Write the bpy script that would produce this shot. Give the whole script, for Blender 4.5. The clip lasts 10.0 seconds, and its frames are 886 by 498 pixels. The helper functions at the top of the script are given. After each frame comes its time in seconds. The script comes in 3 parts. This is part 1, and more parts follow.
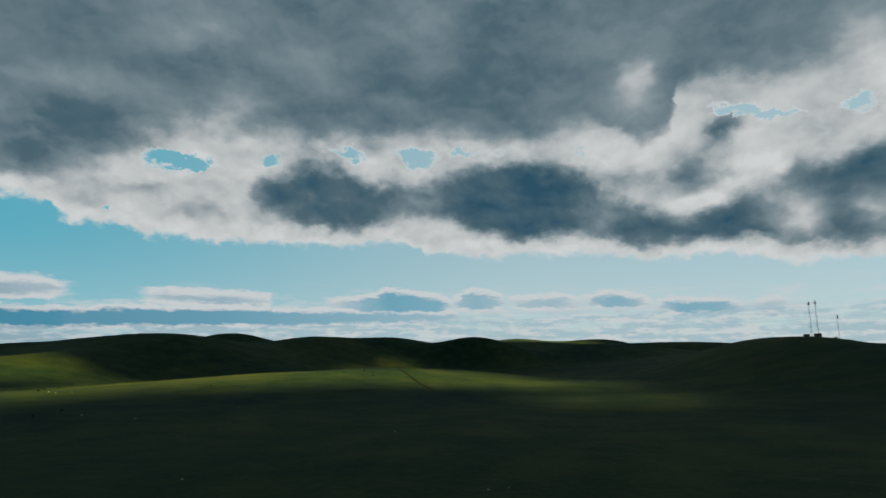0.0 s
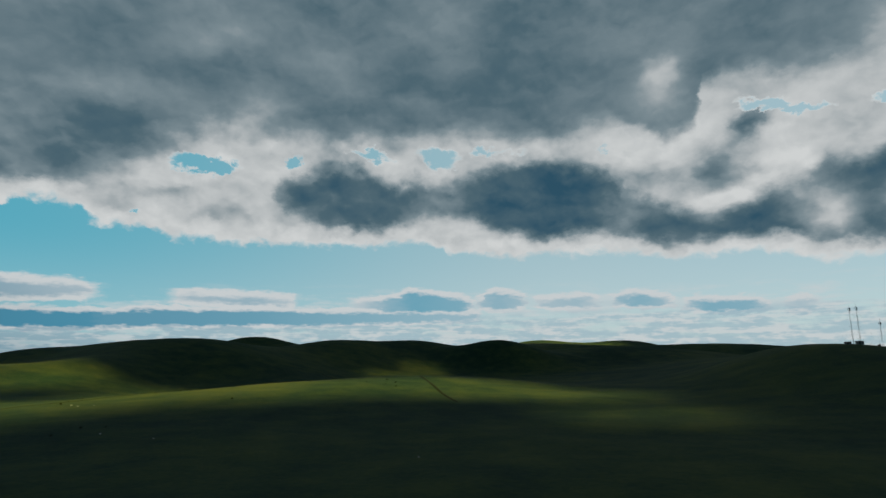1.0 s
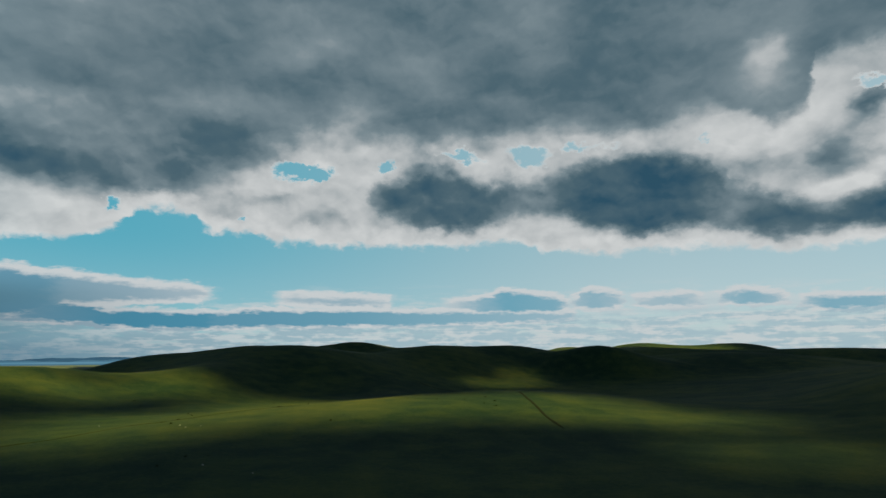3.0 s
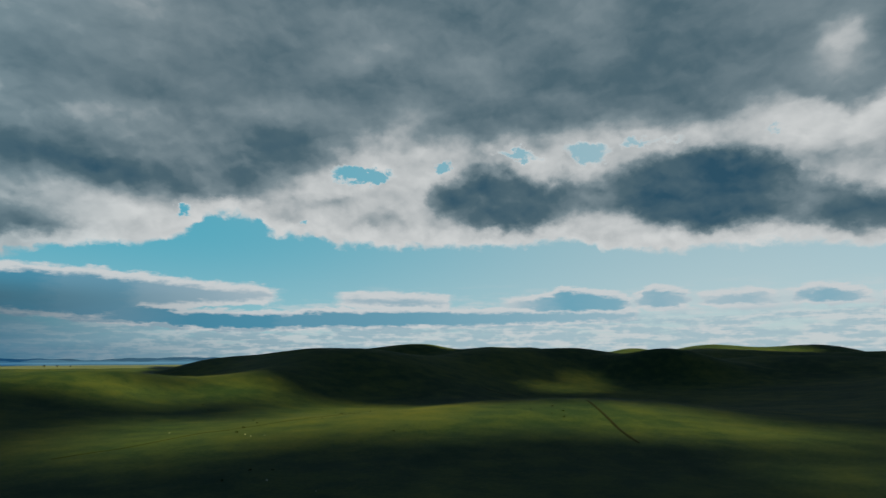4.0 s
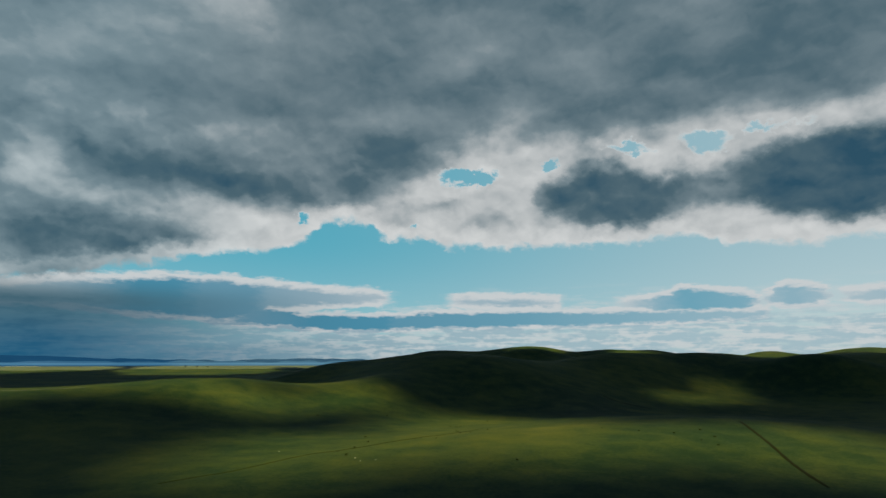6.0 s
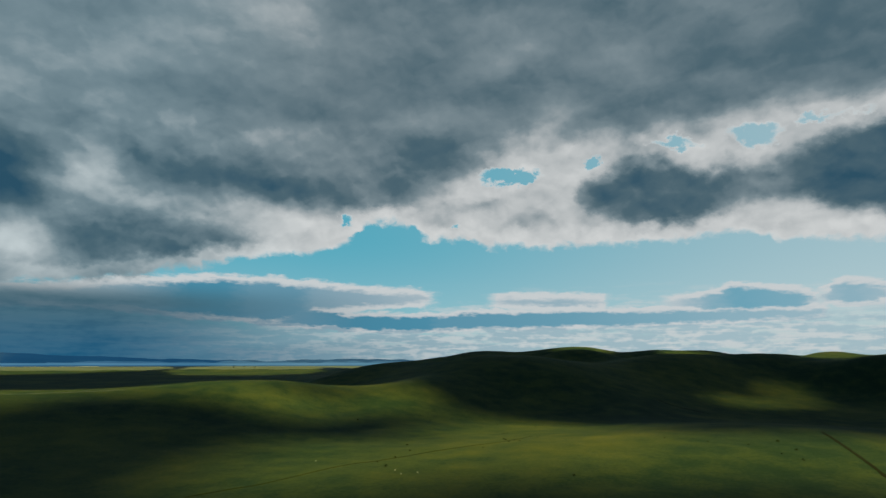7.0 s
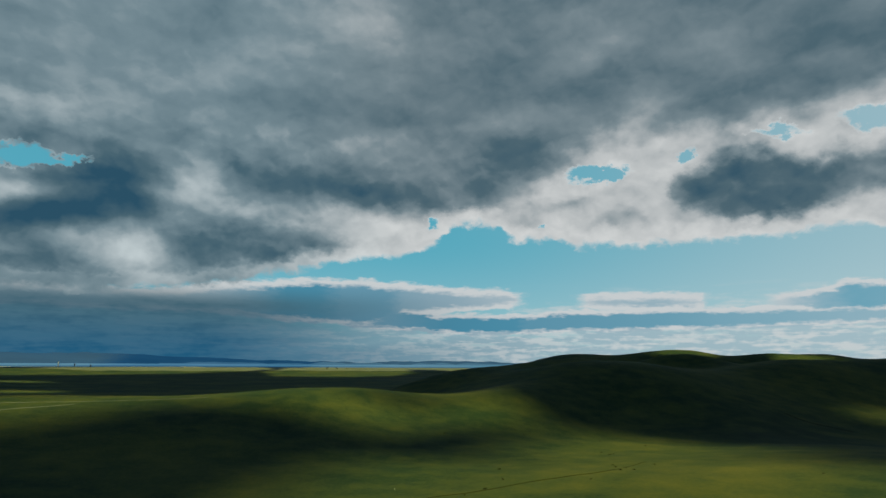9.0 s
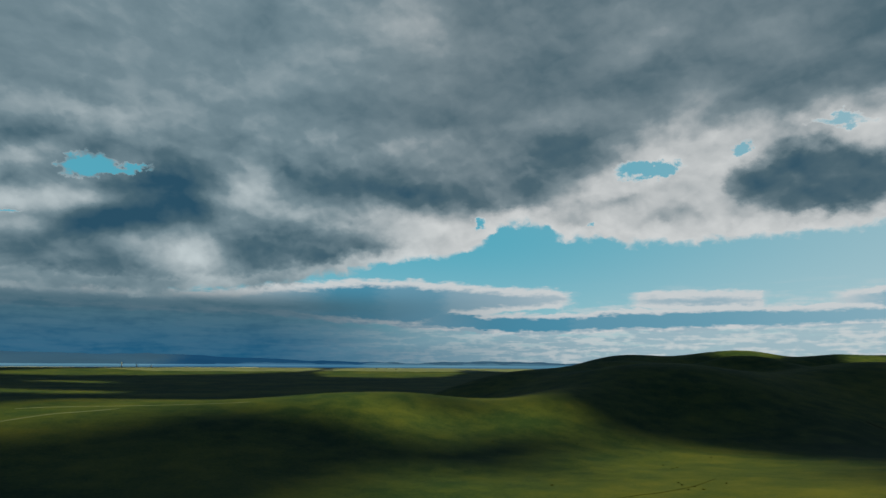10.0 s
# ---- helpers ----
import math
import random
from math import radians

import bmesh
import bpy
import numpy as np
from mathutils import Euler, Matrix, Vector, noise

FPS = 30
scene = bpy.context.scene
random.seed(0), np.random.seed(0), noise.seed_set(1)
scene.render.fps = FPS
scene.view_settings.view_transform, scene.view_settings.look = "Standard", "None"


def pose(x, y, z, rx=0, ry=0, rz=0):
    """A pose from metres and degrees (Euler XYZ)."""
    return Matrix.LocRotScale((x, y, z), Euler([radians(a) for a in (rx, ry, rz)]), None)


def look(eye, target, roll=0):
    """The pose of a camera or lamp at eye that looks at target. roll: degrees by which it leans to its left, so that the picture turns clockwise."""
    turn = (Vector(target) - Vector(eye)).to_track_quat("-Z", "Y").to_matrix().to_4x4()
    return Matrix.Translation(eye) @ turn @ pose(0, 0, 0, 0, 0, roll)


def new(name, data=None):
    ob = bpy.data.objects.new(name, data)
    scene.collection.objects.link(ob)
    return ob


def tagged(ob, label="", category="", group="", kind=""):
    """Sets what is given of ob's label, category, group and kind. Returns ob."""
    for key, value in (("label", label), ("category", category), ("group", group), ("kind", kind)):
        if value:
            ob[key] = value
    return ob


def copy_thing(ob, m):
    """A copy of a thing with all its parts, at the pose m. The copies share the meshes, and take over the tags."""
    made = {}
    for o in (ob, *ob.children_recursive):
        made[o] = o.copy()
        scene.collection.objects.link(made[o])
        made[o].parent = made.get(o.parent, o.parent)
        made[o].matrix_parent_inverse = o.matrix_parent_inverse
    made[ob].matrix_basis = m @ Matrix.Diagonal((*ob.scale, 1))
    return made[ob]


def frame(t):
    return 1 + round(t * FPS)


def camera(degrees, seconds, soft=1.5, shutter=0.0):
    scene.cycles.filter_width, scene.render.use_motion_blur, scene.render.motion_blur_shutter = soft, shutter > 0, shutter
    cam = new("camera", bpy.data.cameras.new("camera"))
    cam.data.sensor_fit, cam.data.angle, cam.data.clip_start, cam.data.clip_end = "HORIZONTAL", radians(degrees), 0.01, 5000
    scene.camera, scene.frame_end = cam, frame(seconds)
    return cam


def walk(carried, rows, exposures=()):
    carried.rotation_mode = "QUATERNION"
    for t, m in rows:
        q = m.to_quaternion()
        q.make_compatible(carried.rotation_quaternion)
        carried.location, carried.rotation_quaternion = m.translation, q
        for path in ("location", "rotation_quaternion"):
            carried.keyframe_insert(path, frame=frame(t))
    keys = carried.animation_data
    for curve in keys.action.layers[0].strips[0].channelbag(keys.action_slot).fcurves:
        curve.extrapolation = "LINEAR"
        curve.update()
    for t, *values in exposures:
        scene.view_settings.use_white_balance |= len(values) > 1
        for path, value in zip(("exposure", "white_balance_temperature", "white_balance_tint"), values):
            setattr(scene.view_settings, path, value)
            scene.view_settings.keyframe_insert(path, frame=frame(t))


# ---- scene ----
# ---- camera: a drone that climbs and swings to its left ----
cam = camera(73.23, 10.0, soft=1.5)
ROWS = [
    (0, -0.0, -0.0, 60.0, 0.00, 10.55, 0.65),
    (0.5, -0.3, 4.4, 63.4, 0.79, 10.56, 0.70),
    (1, -0.7, 8.6, 66.8, 2.19, 10.57, 0.71),
    (1.5, -1.3, 12.6, 70.1, 3.98, 10.58, 0.63),
    (2, -2.2, 16.6, 73.4, 6.31, 10.62, 0.58),
    (2.5, -3.5, 20.7, 76.5, 8.60, 10.62, 0.52),
    (4, -10.7, 35.5, 84.5, 16.71, 10.67, 0.28),
    (4.5, -14.4, 42.8, 87.1, 19.53, 10.68, 0.21),
    (5, -18.5, 50.9, 89.4, 22.20, 10.67, 0.17),
    (5.5, -22.9, 59.6, 91.7, 24.91, 10.73, 0.08),
    (7, -41.8, 92.3, 94.9, 31.32, 10.79, -0.00),
    (7.5, -48.6, 102.5, 96.2, 33.42, 10.83, -0.09),
    (8, -55.6, 112.3, 97.7, 35.36, 10.85, -0.15),
    (8.5, -62.5, 121.8, 99.1, 37.47, 10.87, -0.22),
    (9, -69.4, 131.2, 100.7, 39.70, 10.91, -0.32),
    (9.5, -76.1, 140.6, 102.4, 42.04, 10.91, -0.33),
    (10, -82.7, 150.1, 104.0, 44.34, 10.90, -0.37),
]
walk(cam, [(t, pose(x, y, z, 90 + pitch, roll, yaw)) for t, x, y, z, yaw, pitch, roll in ROWS])

# ---- sun ----
SUN_AZ, SUN_EL = 80.0, 55.0            # degrees to the right of +y, degrees up
TO_SUN = Vector((math.sin(radians(SUN_AZ)) * math.cos(radians(SUN_EL)), math.cos(radians(SUN_AZ)) * math.cos(radians(SUN_EL)), math.sin(radians(SUN_EL))))
sun = new("sun", bpy.data.lights.new("sun", "SUN"))
sun.data.energy, sun.data.angle, sun.data.color = 5.0, radians(1.3), (1.0, 0.86, 0.25)
sun.matrix_world = look(TO_SUN * 4000, (0, 0, 0))

# ---- sky: clear air, cloud layers and low banks by bearing (right of +y) and height, in degrees.
#      Edges: bearing, height of the lower edge (, softness); banks: bearing, foot, top, weight;
#      patches: bearing, height, half width, half height, slope, weight ----
COVER_EDGE = [
    (-83.2, 5.6), (-77.5, 5.9), (-73.4, 5.7), (-67.7, 5.9), (-62.0, 6.6), (-58.5, 7.4), (-54.4, 8.3), (-52.3, 8.9), (-49.0, 9.7), (-42.4, 10.3),
    (-40.5, 11.1), (-39.2, 12.7), (-38.0, 13.3), (-34.3, 12.9), (-33.7, 12.3), (-33.0, 11.7), (-29.4, 11.5), (-25.9, 11.2),
    (-21.7, 10.7), (-14.2, 10.8), (-7.8, 10.9), (-4.5, 11.1), (-1.2, 10.1), (3.7, 9.7), (11.9, 9.8), (16.0, 9.4), (19.5, 8.7), (24.2, 8.8),
    (26.1, 9.0), (28.7, 8.4), (31.5, 7.7), (37.1, 7.8)]
DECK_EDGE = [
    (-83.9, 16.2, 1.3), (-76.8, 17.4, 1.3), (-70.2, 17.8, 1.3), (-65.2, 16.7, 1.3), (-61.6, 15.8, 1.3), (-56.8, 15.3, 1.3), (-49.1, 14.4, 1.3),
    (-41.9, 14.2, 1.3), (-38.5, 14.7, 1.3), (-34.6, 15.6, 1.5), (-31.3, 17.3, 2.0), (-30.8, 17.2, 2.2), (-27.9, 19.6, 2.0), (-24.8, 21.0, 1.8),
    (-20.8, 21.2, 1.6), (-15.6, 20.9, 1.0), (-4.5, 21.3, 0.9), (6.8, 20.7, 0.9), (12.5, 21.5, 1.0), (15.7, 21.7, 0.8), (18.8, 20.0, 0.6),
    (22.1, 20.3, 0.6), (23.2, 22.0, 0.6), (23.7, 23.6, 0.6), (25.2, 24.6, 0.7), (29.4, 23.6, 1.0), (33.7, 23.1, 1.4), (36.5, 23.2, 1.8),
    (39.2, 23.5, 2.0)]
DARK_BANK = [
    (-19.2, 15.1, 15.6, 0.00), (-17.9, 14.3, 16.9, 0.55), (-15.3, 12.7, 18.1, 0.75), (-12.9, 11.8, 18.5, 0.85), (-10.0, 11.6, 18.5, 0.85),
    (-7.8, 12.1, 17.2, 0.85), (-6.4, 12.6, 16.7, 0.80), (-4.5, 12.9, 17.9, 0.70), (-1.2, 13.1, 17.4, 0.62), (1.0, 12.8, 18.1, 0.80),
    (3.2, 11.9, 18.7, 1.00), (7.6, 10.7, 19.0, 1.00), (11.9, 11.3, 18.4, 0.92), (14.0, 10.9, 17.6, 0.75), (15.6, 10.5, 15.5, 0.65),
    (17.6, 9.8, 14.8, 0.85), (20.0, 8.9, 13.7, 0.88), (21.9, 9.4, 12.7, 0.85), (24.8, 9.8, 12.9, 0.90), (27.9, 9.5, 14.6, 0.90),
    (30.0, 8.8, 15.0, 0.70), (32.3, 7.9, 16.2, 0.75), (34.6, 7.7, 15.6, 0.85), (37.1, 7.9, 16.7, 0.70)]
UNDERSIDES = [
    (-83.9, 5.7, 8.6, 0.62), (-79.0, 6.0, 9.3, 0.66), (-76.3, 6.1, 8.6, 0.60), (-73.1, 6.0, 7.6, 0.60), (-68.2, 6.0, 7.3, 0.60),
    (-64.5, 6.5, 7.6, 0.45), (-62.6, 6.9, 7.6, 0.00)]
HEEL = [
    (-68.4, 10.6, 10.9, 0.00), (-66.2, 10.1, 11.5, 0.60), (-63.7, 9.1, 12.0, 0.80), (-61.1, 8.4, 12.4, 0.85), (-57.6, 8.7, 12.8, 0.85),
    (-53.4, 9.6, 12.9, 0.75), (-49.6, 10.2, 12.2, 0.60), (-46.6, 10.7, 11.6, 0.30), (-44.6, 11.0, 11.4, 0.00)]
LOW_BAR = [
    (-47.5, 3.6, 4.3, 0.00), (-45.7, 3.5, 4.7, 0.70), (-41.9, 3.3, 4.7, 0.80), (-39.6, 3.0, 4.3, 0.85), (-32.7, 3.0, 4.4, 0.85),
    (-32.0, 3.1, 4.3, 0.80), (-28.8, 3.2, 4.6, 0.80), (-19.8, 3.3, 4.7, 0.80), (-9.8, 3.4, 4.5, 0.70), (-3.4, 3.6, 4.4, 0.60), (0.9, 3.7, 4.3, 0.50),
    (1.7, 3.9, 4.2, 0.00)]
LOW_SHELF = [
    (-64.4, 4.8, 5.8, 0.30), (-59.4, 4.7, 6.7, 0.50), (-54.7, 4.2, 7.1, 0.85), (-51.6, 4.1, 7.3, 0.85), (-49.4, 4.0, 7.2, 0.75),
    (-47.8, 3.7, 7.4, 0.75), (-45.1, 4.1, 7.0, 0.75), (-43.5, 4.9, 7.1, 0.60), (-38.1, 5.3, 6.6, 0.50), (-33.3, 5.7, 6.3, 0.35),
    (-32.0, 6.0, 6.1, 0.00), (-27.4, 5.6, 5.8, 0.00), (-25.2, 5.4, 6.0, 0.40), (-20.5, 5.2, 5.9, 0.50), (-16.6, 5.2, 5.6, 0.40),
    (-15.7, 5.3, 5.5, 0.00)]
LOW_TUFTS = [
    (-11.9, 5.1, 5.4, 0.00), (-7.7, 4.7, 5.7, 0.60), (-5.0, 4.5, 6.5, 0.85), (-0.2, 4.5, 5.7, 0.75), (1.1, 4.8, 5.2, 0.00), (1.7, 4.8, 6.0, 0.50),
    (3.1, 4.6, 6.3, 0.65), (5.1, 4.8, 6.0, 0.50), (6.1, 5.1, 5.6, 0.00), (7.4, 4.8, 5.5, 0.40), (10.6, 4.6, 5.7, 0.50), (13.4, 4.8, 5.3, 0.10),
    (14.7, 4.9, 5.6, 0.60), (16.2, 4.6, 5.8, 0.70), (18.8, 4.6, 5.1, 0.50), (19.3, 4.6, 4.8, 0.00), (21.5, 3.9, 5.0, 0.75), (25.2, 3.8, 4.7, 0.70),
    (27.0, 3.9, 4.1, 0.10), (29.0, 3.7, 4.7, 0.40), (30.5, 3.8, 4.1, 0.00)]
OPENINGS = [
    (-24.6, 17.7, 2.5, 0.8, 1, 1.50), (-23.0, 17.3, 0.9, 0.5, 6, 0.90), (-16.7, 18.5, 0.9, 0.6, 24, 1.20), (-9.1, 19.4, 2.0, 0.5, -6, 1.10),
    (-2.6, 19.3, 2.0, 0.8, -10, 1.20), (2.0, 19.6, 1.5, 0.4, -1, 0.80), (5.7, 19.5, 2.5, 0.4, -3, 0.60), (14.2, 19.3, 0.7, 0.3, -5, 0.70),
    (27.7, 21.0, 2.0, 0.6, -15, 1.20), (31.0, 20.0, 2.1, 0.4, -9, 1.10), (37.0, 19.6, 1.3, 0.7, -8, 1.20), (-30.3, 13.0, 0.5, 0.3, 7, 0.80),
    (-76.6, 16.0, 1.7, 0.9, 16, 1.60), (-73.2, 16.4, 2.2, 0.3, 9, 1.00), (-81.5, 11.4, 1.1, 0.3, 9, 0.80), (-41.0, 13.2, 0.8, 0.5, -0, 1.00)]
PALE_RIGHT = [
    (-24.4, 28.6, 4.6, 1.4, 17, 0.16), (-20.2, 23.1, 2.3, 1.3, 17, 0.22), (-28.7, 23.4, 3.5, 0.9, -4, 0.12), (19.7, 24.9, 1.9, 1.6, 11, 0.42),
    (20.5, 22.6, 2.5, 1.3, -9, 0.12), (38.5, 25.0, 2.5, 2.4, 12, 0.25), (-12.6, 26.5, 3.4, 1.2, -16, 0.06), (31.7, 11.5, 1.4, 1.6, 22, 0.42),
    (23.7, 13.6, 1.9, 0.7, 3, 0.40), (13.5, 29.6, 3.3, 1.2, -7, 0.05), (-3.4, 23.9, 2.9, 0.8, 0, 0.06), (28.6, 16.3, 1.7, 1.0, -9, 0.30),
    (36.6, 11.7, 1.4, 0.9, -9, 0.25)]
PALE_LEFT = [
    (-63.4, 15.5, 2.2, 1.8, 5, 0.32), (-67.3, 9.4, 2.8, 1.7, -8, 0.30), (-71.7, 10.0, 3.1, 1.2, -7, 0.14), (-79.8, 12.7, 3.1, 1.0, 9, 0.35),
    (-80.2, 16.3, 2.3, 1.0, 11, 0.30), (-71.9, 16.8, 1.8, 0.7, 8, 0.20), (-62.8, 25.5, 3.5, 2.4, 7, 0.16), (-47.5, 31.4, 4.2, 2.1, 1, 0.14),
    (-34.2, 22.7, 3.3, 1.1, 6, 0.16), (-46.7, 20.9, 3.4, 1.2, 1, 0.14), (-80.7, 20.0, 3.1, 1.3, 13, 0.16), (-80.7, 10.6, 2.2, 0.6, 8, 0.35),
    (-53.5, 13.7, 10.5, 1.2, -2, 0.15), (-73.7, 20.8, 2.7, 1.1, 10, 0.10), (-31.5, 27.3, 3.3, 1.5, -6, 0.06)]
DUSK_RIGHT = [
    (-33.6, 20.6, 5.1, 1.1, -7, 0.16), (-36.3, 16.5, 2.3, 1.7, 0, 0.12), (-8.0, 24.3, 7.5, 2.0, 1, 0.08), (6.2, 26.5, 5.7, 2.5, -4, 0.13),
    (11.1, 31.5, 4.5, 1.6, -6, 0.10), (32.8, 26.0, 4.7, 1.3, -16, 0.06), (26.4, 19.4, 0.7, 1.4, -45, 0.60), (23.6, 16.1, 1.9, 1.4, -8, 0.50),
    (17.5, 16.3, 3.0, 1.2, -6, 0.30), (26.7, 16.1, 1.8, 0.8, -9, 0.20), (37.8, 15.5, 1.7, 1.5, -12, 0.30), (-27.6, 15.0, 2.7, 0.5, 6, 0.18),
    (-23.3, 13.3, 1.9, 0.6, 5, 0.22), (-16.4, 15.3, 2.1, 1.3, 3, 0.20), (-33.0, 25.0, 8.0, 5.0, 0, 0.06)]
DUSK_LEFT = [
    (-75.3, 11.7, 4.7, 1.1, 13, 0.50), (-69.9, 15.2, 3.3, 2.3, 7, 0.50), (-54.2, 17.1, 6.7, 1.9, -4, 0.24), (-45.2, 15.8, 6.2, 1.4, -6, 0.22),
    (-81.5, 17.6, 3.0, 1.0, 6, 0.16), (-53.9, 23.9, 6.3, 1.6, -7, 0.10), (-76.9, 7.7, 5.4, 0.9, -1, 0.12), (-73.5, 6.6, 6.6, 0.5, 2, 0.15),
    (-44.1, 22.7, 3.5, 1.2, -0, 0.08), (-81.4, 13.9, 1.5, 0.7, 10, 0.20), (-38.9, 28.2, 8.0, 1.8, -4, 0.06)]


class Net:
    """A short hand for building node trees."""

    def __init__(self, tree):
        self.tree = tree

    def node(self, kind, **given):
        n = self.tree.nodes.new(kind)
        for key, value in given.items():
            setattr(n, key, value)
        return n

    def link(self, value, socket):
        if isinstance(value, bpy.types.NodeSocket):
            self.tree.links.new(value, socket)
        else:
            socket.default_value = value

    def math(self, operation, a, b=0.0, c=0.0, clamp=False):
        n = self.node("ShaderNodeMath", operation=operation, use_clamp=clamp)
        for value, socket in zip((a, b, c), n.inputs):
            self.link(value, socket)
        return n.outputs[0]

    def vec(self, operation, a, b=(0, 0, 0), c=(0, 0, 0)):
        n = self.node("ShaderNodeVectorMath", operation=operation)
        for value, socket in zip((a, b, c), n.inputs):
            self.link(value, socket)
        return n.outputs["Value" if operation in ("DOT_PRODUCT", "LENGTH") else "Vector"]

    def xyz(self, x, y, z=0.0):
        n = self.node("ShaderNodeCombineXYZ")
        for value, socket in zip((x, y, z), n.inputs):
            self.link(value, socket)
        return n.outputs[0]

    def split(self, v):
        n = self.node("ShaderNodeSeparateXYZ")
        self.link(v, n.inputs[0])
        return n.outputs

    def noise(self, v, scale, detail=4.0, rough=0.55, colour=False, distortion=0.0):
        n = self.node("ShaderNodeTexNoise")
        self.link(v, n.inputs["Vector"])
        n.inputs["Scale"].default_value, n.inputs["Detail"].default_value, n.inputs["Roughness"].default_value = scale, detail, rough
        n.inputs["Distortion"].default_value = distortion
        return n.outputs[1 if colour else 0]

    def billow(self, v, scale, detail=2.0, rough=0.5, smooth=0.5):
        """Rounded heaps with creases between them, about 0 to 1."""
        n = self.node("ShaderNodeTexVoronoi", feature="SMOOTH_F1", normalize=True)
        self.link(v, n.inputs["Vector"])
        for key, value in (("Scale", scale), ("Detail", detail), ("Roughness", rough), ("Smoothness", smooth)):
            n.inputs[key].default_value = value
        return self.math("SUBTRACT", 1.0, n.outputs["Distance"])

    def step(self, x, a, b, lo=0.0, hi=1.0):
        n = self.node("ShaderNodeMapRange", interpolation_type="SMOOTHSTEP")
        for value, socket in zip((x, a, b, lo, hi), n.inputs):
            self.link(value, socket)
        return n.outputs[0]

    def mix(self, k, a, b, blend="MIX"):
        n = self.node("ShaderNodeMix", data_type="RGBA", blend_type=blend)
        self.link(k, n.inputs[0])
        self.link(a, n.inputs[6])
        self.link(b, n.inputs[7])
        return n.outputs[2]

    def blend(self, k, a, b):
        n = self.node("ShaderNodeMix", data_type="FLOAT")
        for value, socket in zip((k, a, b), (n.inputs[0], n.inputs[2], n.inputs[3])):
            self.link(value, socket)
        return n.outputs[0]

    def ramp(self, x, stops):
        n = self.node("ShaderNodeValToRGB")
        self.link(x, n.inputs[0])
        e = n.color_ramp.elements
        while len(e) < len(stops):
            e.new(0.5)
        for el, (at, col) in zip(e, stops):
            el.position, el.color = at, (*col, 1)
        return n.outputs[0]

    def profile(self, bearing, rows):
        """Heights (up to three columns, 0 to 40 degrees) along the horizon."""
        n = self.node("ShaderNodeValToRGB")
        self.link(self.math("MULTIPLY_ADD", bearing, 1 / 130, 88 / 130), n.inputs[0])
        e = n.color_ramp.elements
        while len(e) < len(rows):
            e.new(0.5)
        for el, (at, *cols) in zip(e, rows):
            cols = (*cols, 0.0, 0.0)
            el.position, el.color = (at + 88) / 130, (cols[0] / 40, cols[1] / 40, cols[2], 1)
        parts = self.split(n.outputs[0])
        return self.math("MULTIPLY", parts[0], 40.0), self.math("MULTIPLY", parts[1], 40.0), parts[2]

    def bank(self, at, rows, soft_foot, soft_top):
        """How deep a place lies within a bank of cloud (1: past the soft edge), and the bank's weight."""
        b, h, _ = self.split(at)
        foot, top, weight = self.profile(b, rows)
        up = self.math("DIVIDE", self.math("SUBTRACT", h, foot), soft_foot)
        down = self.math("DIVIDE", self.math("SUBTRACT", top, h), soft_top)
        return self.math("SMOOTH_MIN", up, down, 0.5), weight

    def blobs(self, at, rows, start=0.0):
        """The sum of soft ellipses at a place (bearing, height, 1)."""
        total = start
        for u, v, w, h, turn, weight in rows:
            c, s = math.cos(radians(turn)), math.sin(radians(turn))
            p = self.vec("DOT_PRODUCT", at, (c / w, s / w, -(c * u + s * v) / w))
            q = self.vec("DOT_PRODUCT", at, (-s / h, c / h, (s * u - c * v) / h))
            q = self.math("MULTIPLY_ADD", q, q, self.math("MULTIPLY", p, p))
            total = self.math("MULTIPLY_ADD", self.math("POWER", 0.45, q), weight, total)
        return total


